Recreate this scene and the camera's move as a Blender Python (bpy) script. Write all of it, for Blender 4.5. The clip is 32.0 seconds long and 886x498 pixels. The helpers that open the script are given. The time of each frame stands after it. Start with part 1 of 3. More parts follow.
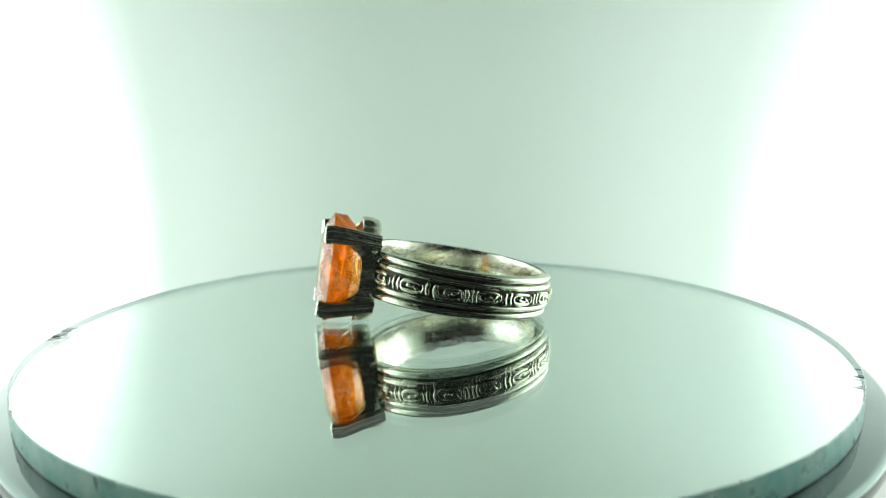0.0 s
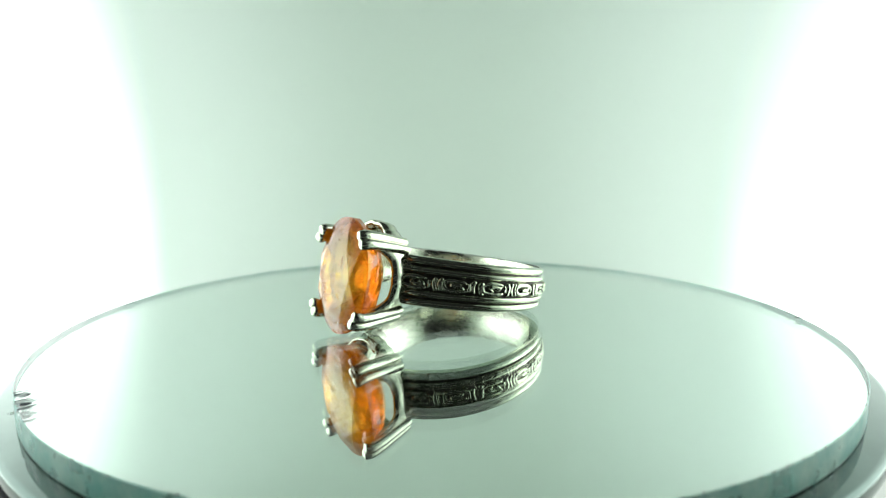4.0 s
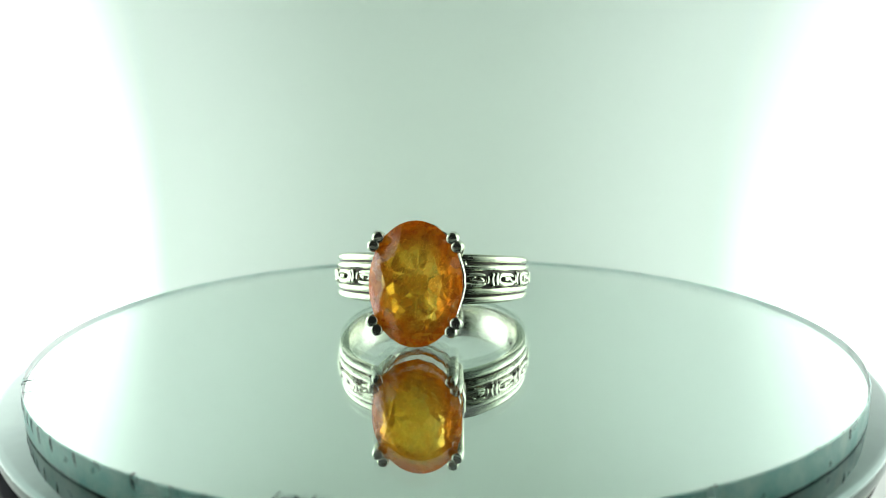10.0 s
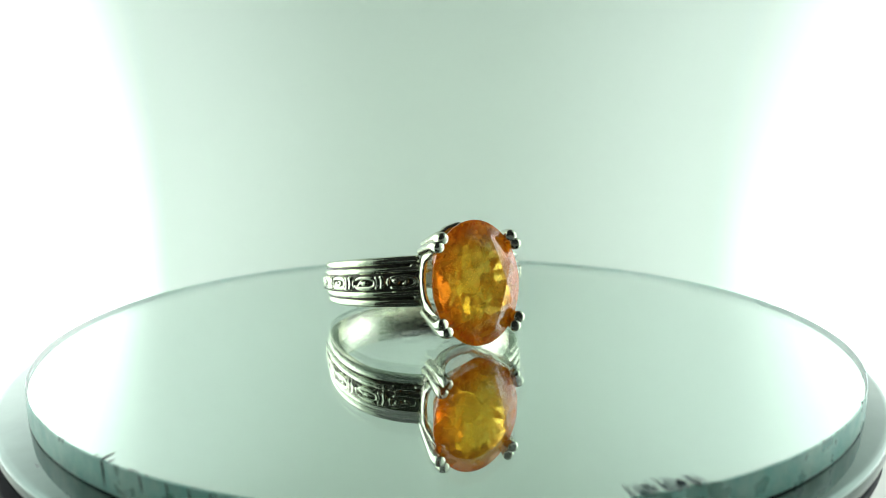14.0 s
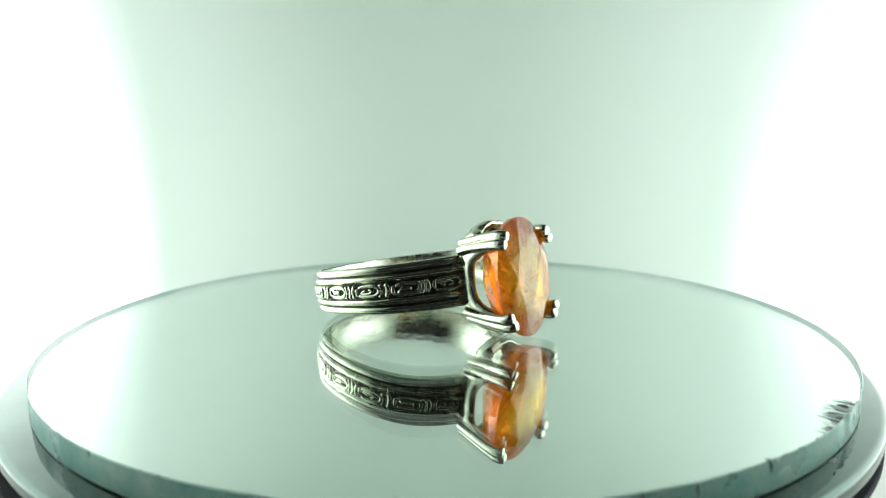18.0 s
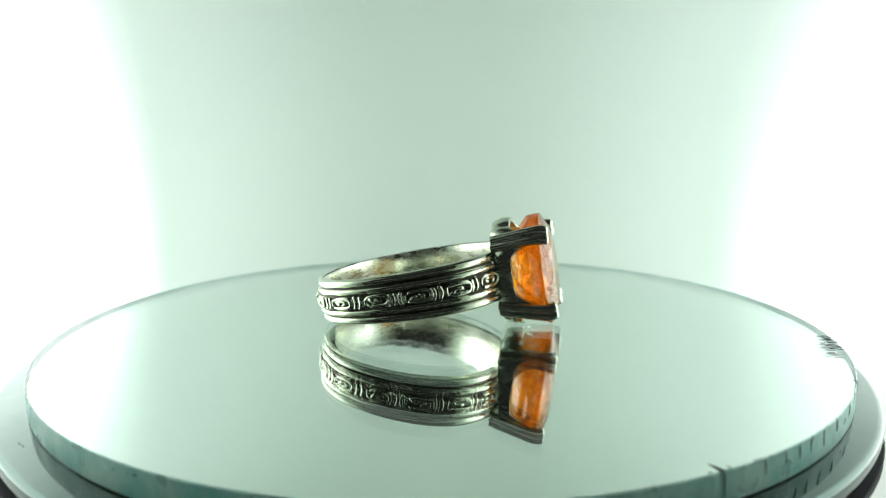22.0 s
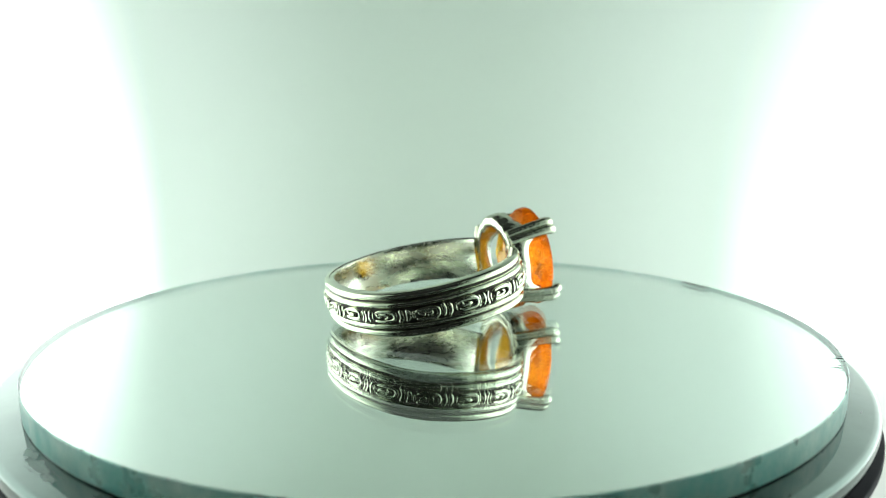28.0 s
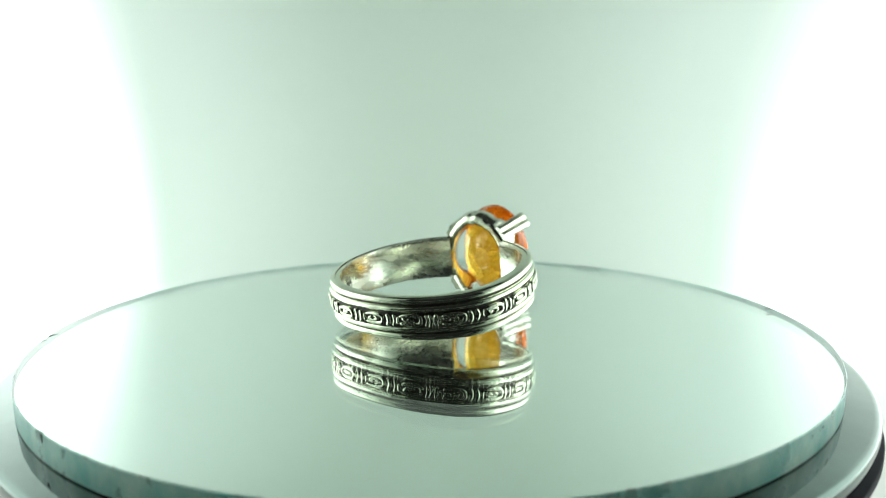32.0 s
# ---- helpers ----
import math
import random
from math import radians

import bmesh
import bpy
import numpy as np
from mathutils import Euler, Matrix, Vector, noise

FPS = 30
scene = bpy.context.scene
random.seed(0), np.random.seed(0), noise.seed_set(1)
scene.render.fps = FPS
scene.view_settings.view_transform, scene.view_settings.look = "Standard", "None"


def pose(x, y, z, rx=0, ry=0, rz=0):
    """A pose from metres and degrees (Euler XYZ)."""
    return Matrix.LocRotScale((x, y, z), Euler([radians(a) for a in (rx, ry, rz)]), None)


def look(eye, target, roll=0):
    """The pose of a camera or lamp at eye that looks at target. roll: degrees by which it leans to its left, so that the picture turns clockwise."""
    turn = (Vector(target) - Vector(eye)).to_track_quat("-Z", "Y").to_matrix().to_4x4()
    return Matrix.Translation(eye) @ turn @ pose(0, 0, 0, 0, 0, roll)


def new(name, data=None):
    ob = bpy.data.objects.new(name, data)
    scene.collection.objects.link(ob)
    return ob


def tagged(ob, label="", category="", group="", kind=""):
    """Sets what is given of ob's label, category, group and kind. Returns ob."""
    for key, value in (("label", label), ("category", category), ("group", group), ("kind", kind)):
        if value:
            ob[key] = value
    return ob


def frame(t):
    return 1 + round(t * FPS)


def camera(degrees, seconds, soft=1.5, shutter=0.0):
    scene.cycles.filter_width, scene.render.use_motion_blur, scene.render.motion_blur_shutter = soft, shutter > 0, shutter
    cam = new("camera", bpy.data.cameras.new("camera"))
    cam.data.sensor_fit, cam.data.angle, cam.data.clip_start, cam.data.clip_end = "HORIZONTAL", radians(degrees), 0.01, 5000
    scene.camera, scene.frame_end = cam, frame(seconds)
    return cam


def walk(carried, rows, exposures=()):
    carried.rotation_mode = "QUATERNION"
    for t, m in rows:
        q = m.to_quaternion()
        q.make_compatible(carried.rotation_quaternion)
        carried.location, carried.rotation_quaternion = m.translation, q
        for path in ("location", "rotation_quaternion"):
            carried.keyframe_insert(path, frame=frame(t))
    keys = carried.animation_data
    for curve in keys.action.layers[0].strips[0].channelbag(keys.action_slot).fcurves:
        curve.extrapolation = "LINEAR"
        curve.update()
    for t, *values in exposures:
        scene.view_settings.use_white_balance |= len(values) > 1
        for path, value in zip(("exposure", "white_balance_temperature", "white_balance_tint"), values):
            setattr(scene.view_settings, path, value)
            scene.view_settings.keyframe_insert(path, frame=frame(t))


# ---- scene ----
MM = 0.001
EYE = Vector((0.0, -0.0655, 0.01703))
AIM = EYE + Vector((math.sin(radians(0.339)) * math.cos(radians(8.278)), math.cos(radians(0.339)) * math.cos(radians(8.278)), -math.sin(radians(8.278))))
cam = camera(71.18, 32.0, soft=0.8)
cam.data.dof.use_dof = True
cam.data.dof.focus_distance = 0.054
cam.data.dof.aperture_fstop = 40.0
walk(cam, [(0.0, look(EYE, AIM, -0.276)), (32.0, look(EYE, AIM, -0.276))], exposures=[(0.0, 0.0), (32.0, 0.0)])

# ---- light ----
world = bpy.data.worlds.new("world")
scene.world = world
world.use_nodes = True
world.node_tree.nodes["Background"].inputs["Color"].default_value = (0.9, 1.0, 0.95, 1)
world.node_tree.nodes["Background"].inputs["Strength"].default_value = 0.022


# ---- materials ----
class Nodes:
    """Short hand for building a node material."""

    def __init__(self, name):
        self.mat = bpy.data.materials.new(name)
        self.mat.use_nodes = True
        self.tree = self.mat.node_tree
        self.bsdf = self.tree.nodes["Principled BSDF"]
        self.out = self.tree.nodes["Material Output"]

    def add(self, kind, operation="", use_clamp=False, interpolation_type="", data_type=""):
        n = self.tree.nodes.new(kind)
        if operation:
            n.operation = operation
        if use_clamp:
            n.use_clamp = True
        if interpolation_type:
            n.interpolation_type = interpolation_type
        if data_type:
            n.data_type = data_type
        return n

    def link(self, a, b):
        self.tree.links.new(a, b)

    def set(self, **values):
        for k, v in values.items():
            self.bsdf.inputs[k.replace("_", " ")].default_value = v
        return self

    def math(self, op, a, b=None, c=None, clamp=False):
        n = self.add("ShaderNodeMath", operation=op, use_clamp=clamp)
        for i, v in enumerate((a, b, c)):
            if v is None:
                continue
            if isinstance(v, (int, float)):
                n.inputs[i].default_value = v
            else:
                self.link(v, n.inputs[i])
        return n.outputs[0]

    def ramp(self, value, lo, hi, a, b, smooth=False):
        n = self.add("ShaderNodeMapRange", interpolation_type="SMOOTHSTEP" if smooth else "LINEAR")
        self.link(value, n.inputs[0])
        for i, v in enumerate((lo, hi, a, b)):
            if isinstance(v, (int, float)):
                n.inputs[i + 1].default_value = v
            else:
                self.link(v, n.inputs[i + 1])
        return n.outputs[0]

    def noise(self, scale, detail=4.0, rough=0.55, kind="ShaderNodeTexNoise"):
        tc = self.add("ShaderNodeTexCoord")
        n = self.add(kind)
        n.inputs["Scale"].default_value = scale
        if kind == "ShaderNodeTexNoise":
            n.inputs["Detail"].default_value = detail
            n.inputs["Roughness"].default_value = rough
        self.link(tc.outputs["Object"], n.inputs["Vector"])
        return n.outputs[0]

    def mix(self, fac, a, b):
        n = self.add("ShaderNodeMix", data_type="RGBA")
        self.link(fac, n.inputs[0])
        n.inputs[6].default_value = (*a, 1)
        n.inputs[7].default_value = (*b, 1)
        return n.outputs[2]

    def bump(self, height, strength, distance):
        n = self.add("ShaderNodeBump")
        n.inputs["Strength"].default_value = strength
        n.inputs["Distance"].default_value = distance
        self.link(height, n.inputs["Height"])
        self.link(n.outputs[0], self.bsdf.inputs["Normal"])
        return n.outputs[0]


def silver_material(name, colour=(0.645, 0.67, 0.54), dark=(0.26, 0.27, 0.205), rough=0.09, relief=0.42, grain=9, cover=0.6):
    """Worn silver: tarnish in blotches, fine scratches that run along the band."""
    n = Nodes(name).set(Metallic=1.0)
    tarnish = n.ramp(n.noise(420, 7, 0.7), 0.48, 0.82, 0.0, cover, True)
    n.link(n.mix(tarnish, colour, dark), n.bsdf.inputs["Base Color"])
    tc = n.add("ShaderNodeTexCoord")
    along = n.add("ShaderNodeMapping")
    along.inputs["Scale"].default_value = (1, 1, grain)
    n.link(tc.outputs["Object"], along.inputs["Vector"])
    scratch = n.add("ShaderNodeTexNoise")
    scratch.inputs["Scale"].default_value = 420
    scratch.inputs["Detail"].default_value = 5
    scratch.inputs["Roughness"].default_value = 0.7
    n.link(along.outputs[0], scratch.inputs["Vector"])
    n.link(n.ramp(scratch.outputs[0], 0.35, 0.75, rough * 0.7, rough * 2.2), n.bsdf.inputs["Roughness"])
    height = n.math("ADD", n.math("MULTIPLY", scratch.outputs[0], 0.5), n.noise(2200, 4))
    n.bump(height, relief, 0.00005)
    return n.mat


SILVER = silver_material("polished_silver")
SILVER_INNER = silver_material("inner_silver", (0.76, 0.78, 0.65), (0.62, 0.63, 0.52), 0.2, 0.1, 3, 0.15)
SILVER_CAST = silver_material("cast_silver", (0.66, 0.675, 0.56), (0.34, 0.345, 0.27), 0.13, 0.75, 2, 0.45)
OXIDE = silver_material("oxidised_silver", (0.05, 0.048, 0.042), (0.22, 0.21, 0.18), 0.34, 0.8)


def gem_material(girdle, outward):
    """Orange garnet, clouded by fine veils; paler crown, golden core and redder rim paint in how light passes through
    it.
    """
    n = Nodes("orange_gem").set(Transmission_Weight=1.0, IOR=1.81, Roughness=0.02, Specular_IOR_Level=0.5)
    veil = n.ramp(n.noise(800, 6, 0.7), 0.38, 0.72, 0.0, 1.0, True)
    zone = n.ramp(n.noise(130, 4, 0.6), 0.4, 0.65, 0.0, 1.0, True)
    tc = n.add("ShaderNodeTexCoord")
    sep = n.add("ShaderNodeSeparateXYZ")
    n.link(tc.outputs["Object"], sep.inputs[0])
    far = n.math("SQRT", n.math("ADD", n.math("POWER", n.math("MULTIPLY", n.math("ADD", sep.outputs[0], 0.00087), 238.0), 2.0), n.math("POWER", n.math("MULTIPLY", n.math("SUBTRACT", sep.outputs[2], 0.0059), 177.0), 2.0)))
    # redder towards the rim: the longer light path there, put into the colour
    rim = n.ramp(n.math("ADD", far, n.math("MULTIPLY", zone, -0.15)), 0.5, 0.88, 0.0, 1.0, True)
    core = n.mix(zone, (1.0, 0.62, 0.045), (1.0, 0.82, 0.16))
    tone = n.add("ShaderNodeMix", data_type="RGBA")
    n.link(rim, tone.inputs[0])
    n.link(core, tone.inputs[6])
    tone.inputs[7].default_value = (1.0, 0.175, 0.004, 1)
    off = n.add("ShaderNodeVectorMath", operation="SUBTRACT")
    n.link(tc.outputs["Object"], off.inputs[0])
    off.inputs[1].default_value = girdle
    along = n.add("ShaderNodeVectorMath", operation="DOT_PRODUCT")
    n.link(off.outputs[0], along.inputs[0])
    along.inputs[1].default_value = outward
    crown = n.ramp(along.outputs["Value"], 0.00005, 0.00035, 0.0, 1.0, True)
    n.link(tone.outputs[2], n.bsdf.inputs["Base Color"])
    n.bump(n.noise(420, 5, 0.7), 0.025, 0.0001)
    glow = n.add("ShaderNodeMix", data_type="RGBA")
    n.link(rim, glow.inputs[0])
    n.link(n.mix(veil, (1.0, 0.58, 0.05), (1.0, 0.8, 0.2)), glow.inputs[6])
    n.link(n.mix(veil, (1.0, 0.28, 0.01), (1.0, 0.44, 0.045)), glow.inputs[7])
    cloud = n.add("ShaderNodeBsdfTranslucent")
    # crown painted paler for its cream sheen at low angles
    pale = n.add("ShaderNodeMix", data_type="RGBA")
    n.link(crown, pale.inputs[0])
    n.link(glow.outputs[2], pale.inputs[6])
    pale.inputs[7].default_value = (1.0, 0.5, 0.07, 1)
    n.link(pale.outputs[2], cloud.inputs["Color"])
    shine = n.add("ShaderNodeBsdfGlossy")
    shine.inputs["Roughness"].default_value = 0.03
    facing = n.add("ShaderNodeLayerWeight")
    facing.inputs["Blend"].default_value = 0.5
    polished = n.add("ShaderNodeMixShader")
    n.link(n.math("MULTIPLY_ADD", n.math("POWER", facing.outputs["Facing"], 5.0), 0.9, 0.06), polished.inputs[0])
    n.link(cloud.outputs[0], polished.inputs[1])
    n.link(shine.outputs[0], polished.inputs[2])
    mix = n.add("ShaderNodeMixShader")
    n.link(n.math("MULTIPLY", n.ramp(veil, 0, 1, 0.24, 0.5), n.ramp(crown, 0.0, 1.0, 1.0, 0.85)), mix.inputs[0])
    n.link(n.bsdf.outputs[0], mix.inputs[1])
    n.link(polished.outputs[0], mix.inputs[2])
    n.link(mix.outputs[0], n.out.inputs["Surface"])
    return n.mat


def flake_material(name, colour, rough, gloss=0.5):
    n = Nodes(name).set(Roughness=rough, Specular_IOR_Level=gloss)
    n.link(n.mix(n.noise(900, 4), colour, tuple(c * 0.5 for c in colour)), n.bsdf.inputs["Base Color"])
    return n.mat


INCLUSION = flake_material("inclusion", (0.5, 0.15, 0.02), 0.4)


def feather_material():
    """Pale veil inside the stone that lets light through."""
    n = Nodes("feather").set(Roughness=0.4)
    n.link(n.mix(n.noise(900, 4), (1.0, 0.8, 0.3), (1.0, 0.55, 0.1)), n.bsdf.inputs["Base Color"])
    back = n.add("ShaderNodeBsdfTranslucent")
    back.inputs["Color"].default_value = (1.0, 0.7, 0.2, 1)
    mix = n.add("ShaderNodeMixShader")
    mix.inputs[0].default_value = 0.55
    n.link(n.bsdf.outputs[0], mix.inputs[1])
    n.link(back.outputs[0], mix.inputs[2])
    n.link(mix.outputs[0], n.out.inputs["Surface"])
    return n.mat


FEATHER = feather_material()


def glass_material():
    n = Nodes("mirror_glass").set(Transmission_Weight=1.0, IOR=1.5, Roughness=0.0)
    n.bsdf.inputs["Base Color"].default_value = (0.93, 0.985, 0.965, 1)
    return n.mat


def edge_material():
    """Ground glass rim: rough, greenish, half clear."""
    n = Nodes("ground_glass_edge").set(Transmission_Weight=0.35, IOR=1.5)
    tc = n.add("ShaderNodeTexCoord")
    stretch = n.add("ShaderNodeMapping")
    stretch.inputs["Scale"].default_value = (1, 1, 0.8)
    n.link(tc.outputs["Object"], stretch.inputs["Vector"])
    streak = n.add("ShaderNodeTexNoise")
    streak.inputs["Scale"].default_value = 260
    streak.inputs["Detail"].default_value = 6
    streak.inputs["Roughness"].default_value = 0.7
    n.link(stretch.outputs[0], streak.inputs["Vector"])
    n.link(n.mix(n.ramp(streak.outputs[0], 0.36, 0.66, 0, 1), (0.2, 0.68, 0.6), (0.68, 1.0, 0.88)), n.bsdf.inputs["Base Color"])
    n.link(n.ramp(n.noise(420, 4), 0.3, 0.7, 0.2, 0.5), n.bsdf.inputs["Roughness"])
    n.bump(n.noise(330, 5), 0.6, 0.0003)
    return n.mat


def mirror_material():
    n = Nodes("mirror_silvering").set(Metallic=1.0)
    n.bsdf.inputs["Base Color"].default_value = (0.9, 0.93, 0.91, 1)
    n.link(n.ramp(n.noise(60, 6, 0.7), 0.6, 0.9, 0.0, 0.02), n.bsdf.inputs["Roughness"])
    return n.mat


GLASS, GLASS_EDGE, MIRROR = glass_material(), edge_material(), mirror_material()
CHIP_DARK = flake_material("dark_chip", (0.03, 0.045, 0.055), 0.6, 0.15)
CHIP_TEAL = flake_material("teal_chip", (0.07, 0.14, 0.15), 0.6, 0.2)
CRACK = flake_material("crack_in_glass", (0.05, 0.11, 0.115), 0.5, 0.3)
CHIP_PALE = flake_material("fracture", (0.34, 0.45, 0.43), 0.3)
CHIP_GREY = flake_material("chipped_glass", (0.3, 0.37, 0.36), 0.3)


def platter_material():
    n = Nodes("platter_metal").set(Metallic=1.0)
    n.link(n.mix(n.ramp(n.noise(90, 6, 0.65), 0.4, 0.7, 0, 1), (0.078, 0.112, 0.1), (0.104, 0.145, 0.13)), n.bsdf.inputs["Base Color"])
    n.link(n.ramp(n.noise(140, 5), 0.4, 0.8, 0.02, 0.07), n.bsdf.inputs["Roughness"])
    return n.mat


PLATTER = platter_material()


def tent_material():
    """White translucent cloth; the lamp behind it on either side is painted as emission."""
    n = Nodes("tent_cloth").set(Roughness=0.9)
    # green cast of the light, put into the white cloth's base colour
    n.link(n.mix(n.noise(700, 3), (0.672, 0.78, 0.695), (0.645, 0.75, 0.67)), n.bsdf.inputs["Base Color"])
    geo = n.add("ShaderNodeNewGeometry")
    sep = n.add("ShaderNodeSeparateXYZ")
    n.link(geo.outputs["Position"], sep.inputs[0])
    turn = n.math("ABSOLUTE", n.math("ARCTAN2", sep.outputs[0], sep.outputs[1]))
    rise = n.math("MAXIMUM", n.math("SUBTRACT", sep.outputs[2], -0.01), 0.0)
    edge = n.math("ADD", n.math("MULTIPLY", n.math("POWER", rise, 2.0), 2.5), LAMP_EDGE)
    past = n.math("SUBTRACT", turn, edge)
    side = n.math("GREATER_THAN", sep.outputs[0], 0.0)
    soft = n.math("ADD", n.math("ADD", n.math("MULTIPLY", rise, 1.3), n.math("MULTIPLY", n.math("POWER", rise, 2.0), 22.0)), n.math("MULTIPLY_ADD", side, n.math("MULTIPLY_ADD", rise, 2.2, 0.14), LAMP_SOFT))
    # glow of each side lamp and its soft spill, painted onto the cloth
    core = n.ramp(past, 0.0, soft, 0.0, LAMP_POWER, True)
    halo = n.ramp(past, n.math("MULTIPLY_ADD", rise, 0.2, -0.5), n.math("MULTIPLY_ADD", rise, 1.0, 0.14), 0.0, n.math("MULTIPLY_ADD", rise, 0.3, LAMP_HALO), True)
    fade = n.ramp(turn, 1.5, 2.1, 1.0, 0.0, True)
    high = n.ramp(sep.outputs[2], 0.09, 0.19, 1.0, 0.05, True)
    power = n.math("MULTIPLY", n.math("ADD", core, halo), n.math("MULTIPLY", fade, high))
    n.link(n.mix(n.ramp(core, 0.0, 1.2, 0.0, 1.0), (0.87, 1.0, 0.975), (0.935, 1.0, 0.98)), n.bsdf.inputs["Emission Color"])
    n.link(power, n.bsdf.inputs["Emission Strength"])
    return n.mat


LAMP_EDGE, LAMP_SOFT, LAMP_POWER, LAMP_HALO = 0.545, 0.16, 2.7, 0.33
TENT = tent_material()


def cloth_material(name, colour):
    n = Nodes(name).set(Roughness=0.85)
    n.link(n.mix(n.noise(500, 4), colour, tuple(c * 0.93 for c in colour)), n.bsdf.inputs["Base Color"])
    return n.mat


WHITE = cloth_material("white_paper", (0.8, 0.8, 0.78))
GREY = cloth_material("added_roof", (0.05, 0.055, 0.05))
DARK = cloth_material("gap_dark", (0.012, 0.012, 0.02))
CREAM = cloth_material("cream_plastic", (0.52, 0.46, 0.33))
WORN = cloth_material("worn_gloss", (0.55, 0.63, 0.59))


# ---- building helpers ----
def part(name, bm, material, parent=None, label="", smooth=False, sharp=0):
    """Links a bmesh as one mesh object, under a thing or a part where one is given."""
    me = bpy.data.meshes.new(name)
    bmesh.ops.recalc_face_normals(bm, faces=bm.faces)
    for f in bm.faces:
        f.smooth = smooth
    bm.to_mesh(me)
    bm.free()
    if sharp:
        me.set_sharp_from_angle(angle=radians(sharp))
    for m in material if isinstance(material, (list, tuple)) else (material,):
        me.materials.append(m)
    ob = new(name, me)
    ob.parent = parent
    if label:
        ob["label"] = label
    return ob


def lathe(profile, steps=96, closed=True, bm=None, index=None, centre=(0, 0)):
    """Turns a profile of (radius, height) round the vertical through centre."""
    bm = bm or bmesh.new()
    rings = []
    for k in range(steps):
        a = 2 * math.pi * k / steps
        rings.append([bm.verts.new((centre[0] + r * math.cos(a), centre[1] + r * math.sin(a), z)) for r, z in profile])
    n = len(profile)
    for k in range(steps):
        p, q = rings[k], rings[(k + 1) % steps]
        for j in range(n if closed else n - 1):
            f = bm.faces.new((p[j], p[(j + 1) % n], q[(j + 1) % n], q[j]))
            if index:
                f.material_index = index[j]
    return bm


def sweep(points, radii, sides=8, bm=None, flat=1.0):
    """A round rod along points, with a radius at each, closed at both ends."""
    bm = bm or bmesh.new()
    pts = [Vector(p) for p in points]
    side = None
    rings = []
    for i, p in enumerate(pts):
        d = (pts[min(i + 1, len(pts) - 1)] - pts[max(i - 1, 0)]).normalized()
        if side is None:
            side = d.orthogonal().normalized()
        side = (side - d * side.dot(d)).normalized()
        up = d.cross(side)
        rings.append([bm.verts.new(p + (side * math.cos(2 * math.pi * k / sides) + up * math.sin(2 * math.pi * k / sides) * flat) * radii[i]) for k in range(sides)])
    for a, b in zip(rings, rings[1:]):
        for k in range(sides):
            bm.faces.new((a[k], a[(k + 1) % sides], b[(k + 1) % sides], b[k]))
    bm.faces.new(rings[0][::-1])
    bm.faces.new(rings[-1])
    return bm


# ---- the tent, the table, the dark front ----
def build_setting():
    bm = bmesh.new()
    rad, low, top, cols = 0.2, -0.045, 0.3, 72
    grid = []
    for k in range(cols + 1):
        a = radians(-128 + 256 * k / cols)
        col = []
        for shell in (0.0, 0.003):
            for h in (low, -0.03, 0.0, 0.05, 0.1, 0.15, 0.2, 0.25, top):
                r = rad + shell
                col.append(bm.verts.new((r * math.sin(a), r * math.cos(a), h)))
        grid.append(col)
    for p, q in zip(grid, grid[1:]):
        for j in range(8):
            bm.faces.new((p[j], q[j], q[j + 1], p[j + 1]))
            bm.faces.new((p[9 + j], p[10 + j], q[10 + j], q[9 + j]))
        bm.faces.new((p[8], q[8], q[17], p[17]))
        bm.faces.new((p[0], p[9], q[9], q[0]))
    for c in (grid[0], grid[-1]):
        for j in range(8):
            bm.faces.new((c[j], c[j + 1], c[10 + j], c[9 + j]))
    tagged(part("backdrop", bm, TENT, smooth=True), "white curved light tent wall, green cast and side glow painted in", "backdrop", kind="structure")
    # unseen roof, added dark so that the silver reflects a dark top
    bm = lathe([(0.0001, top), (0.203, top), (0.203, top + 0.003), (0.0001, top + 0.003)], 72)
    tagged(part("ceiling", bm, GREY), "unseen dark roof added over the light tent", "ceiling", kind="structure")
    bm = bmesh.new()
    bmesh.ops.create_cube(bm, size=1.0, matrix=Matrix.Translation((0, 0, low - 0.01)) @ Matrix.Diagonal((1.6, 1.6, 0.02, 1)))
    tagged(part("floor", bm, WHITE), "white paper covered table top", "table top", kind="structure")


# ---- turntable and mirror ----
AXIS = (-0.17, 0.74)
MIRROR_AT = (0.77, -0.16)
MIRROR_R = 38.49
TOP, THICK, PAD = 0.05, 2.0, 0.06


# dark splinters at the rim: degrees round it, start and reach from the rim in mm, half width in mm
SPLINTERS = ((-96.9, 0.0, 1.5, 0.09), (-94.9, 0.3, 1.1, 0.42), (-95.8, 0.05, 0.5, 0.3), (-93.7, 0.0, 1.6, 0.12), (-92.3, 0.25, 1.0, 0.36), (-90.9, 0.0, 1.2, 0.1), (-92.8, 0.1, 0.6, 0.24), (-142.2, 0.0, 0.95, 0.14), (-141.3, 0.0, 0.4, 0.08), (-143.4, 0.0, 0.3, 0.08), (47.0, 0.0, 0.7, 0.2), (47.7, 0.0, 0.4, 0.12), (50.0, 0.0, 0.5, 0.14), (-61.9, 0.0, 0.2, 0.1), (-110.0, 0.0, 0.3, 0.08))
# bites out of the rim: degrees round it, depth in mm, half width in degrees
BITES = ((-95.5, 0.3, 1.4), (-91.5, 0.26, 1.6), (-142.2, 0.16, 0.5), (-61.9, 0.09, 0.7), (47.3, 0.16, 0.7), (-110.0, 0.08, 0.5), (86.0, 0.1, 0.6), (132.0, 0.07, 0.8), (10.0, 0.08, 0.7))
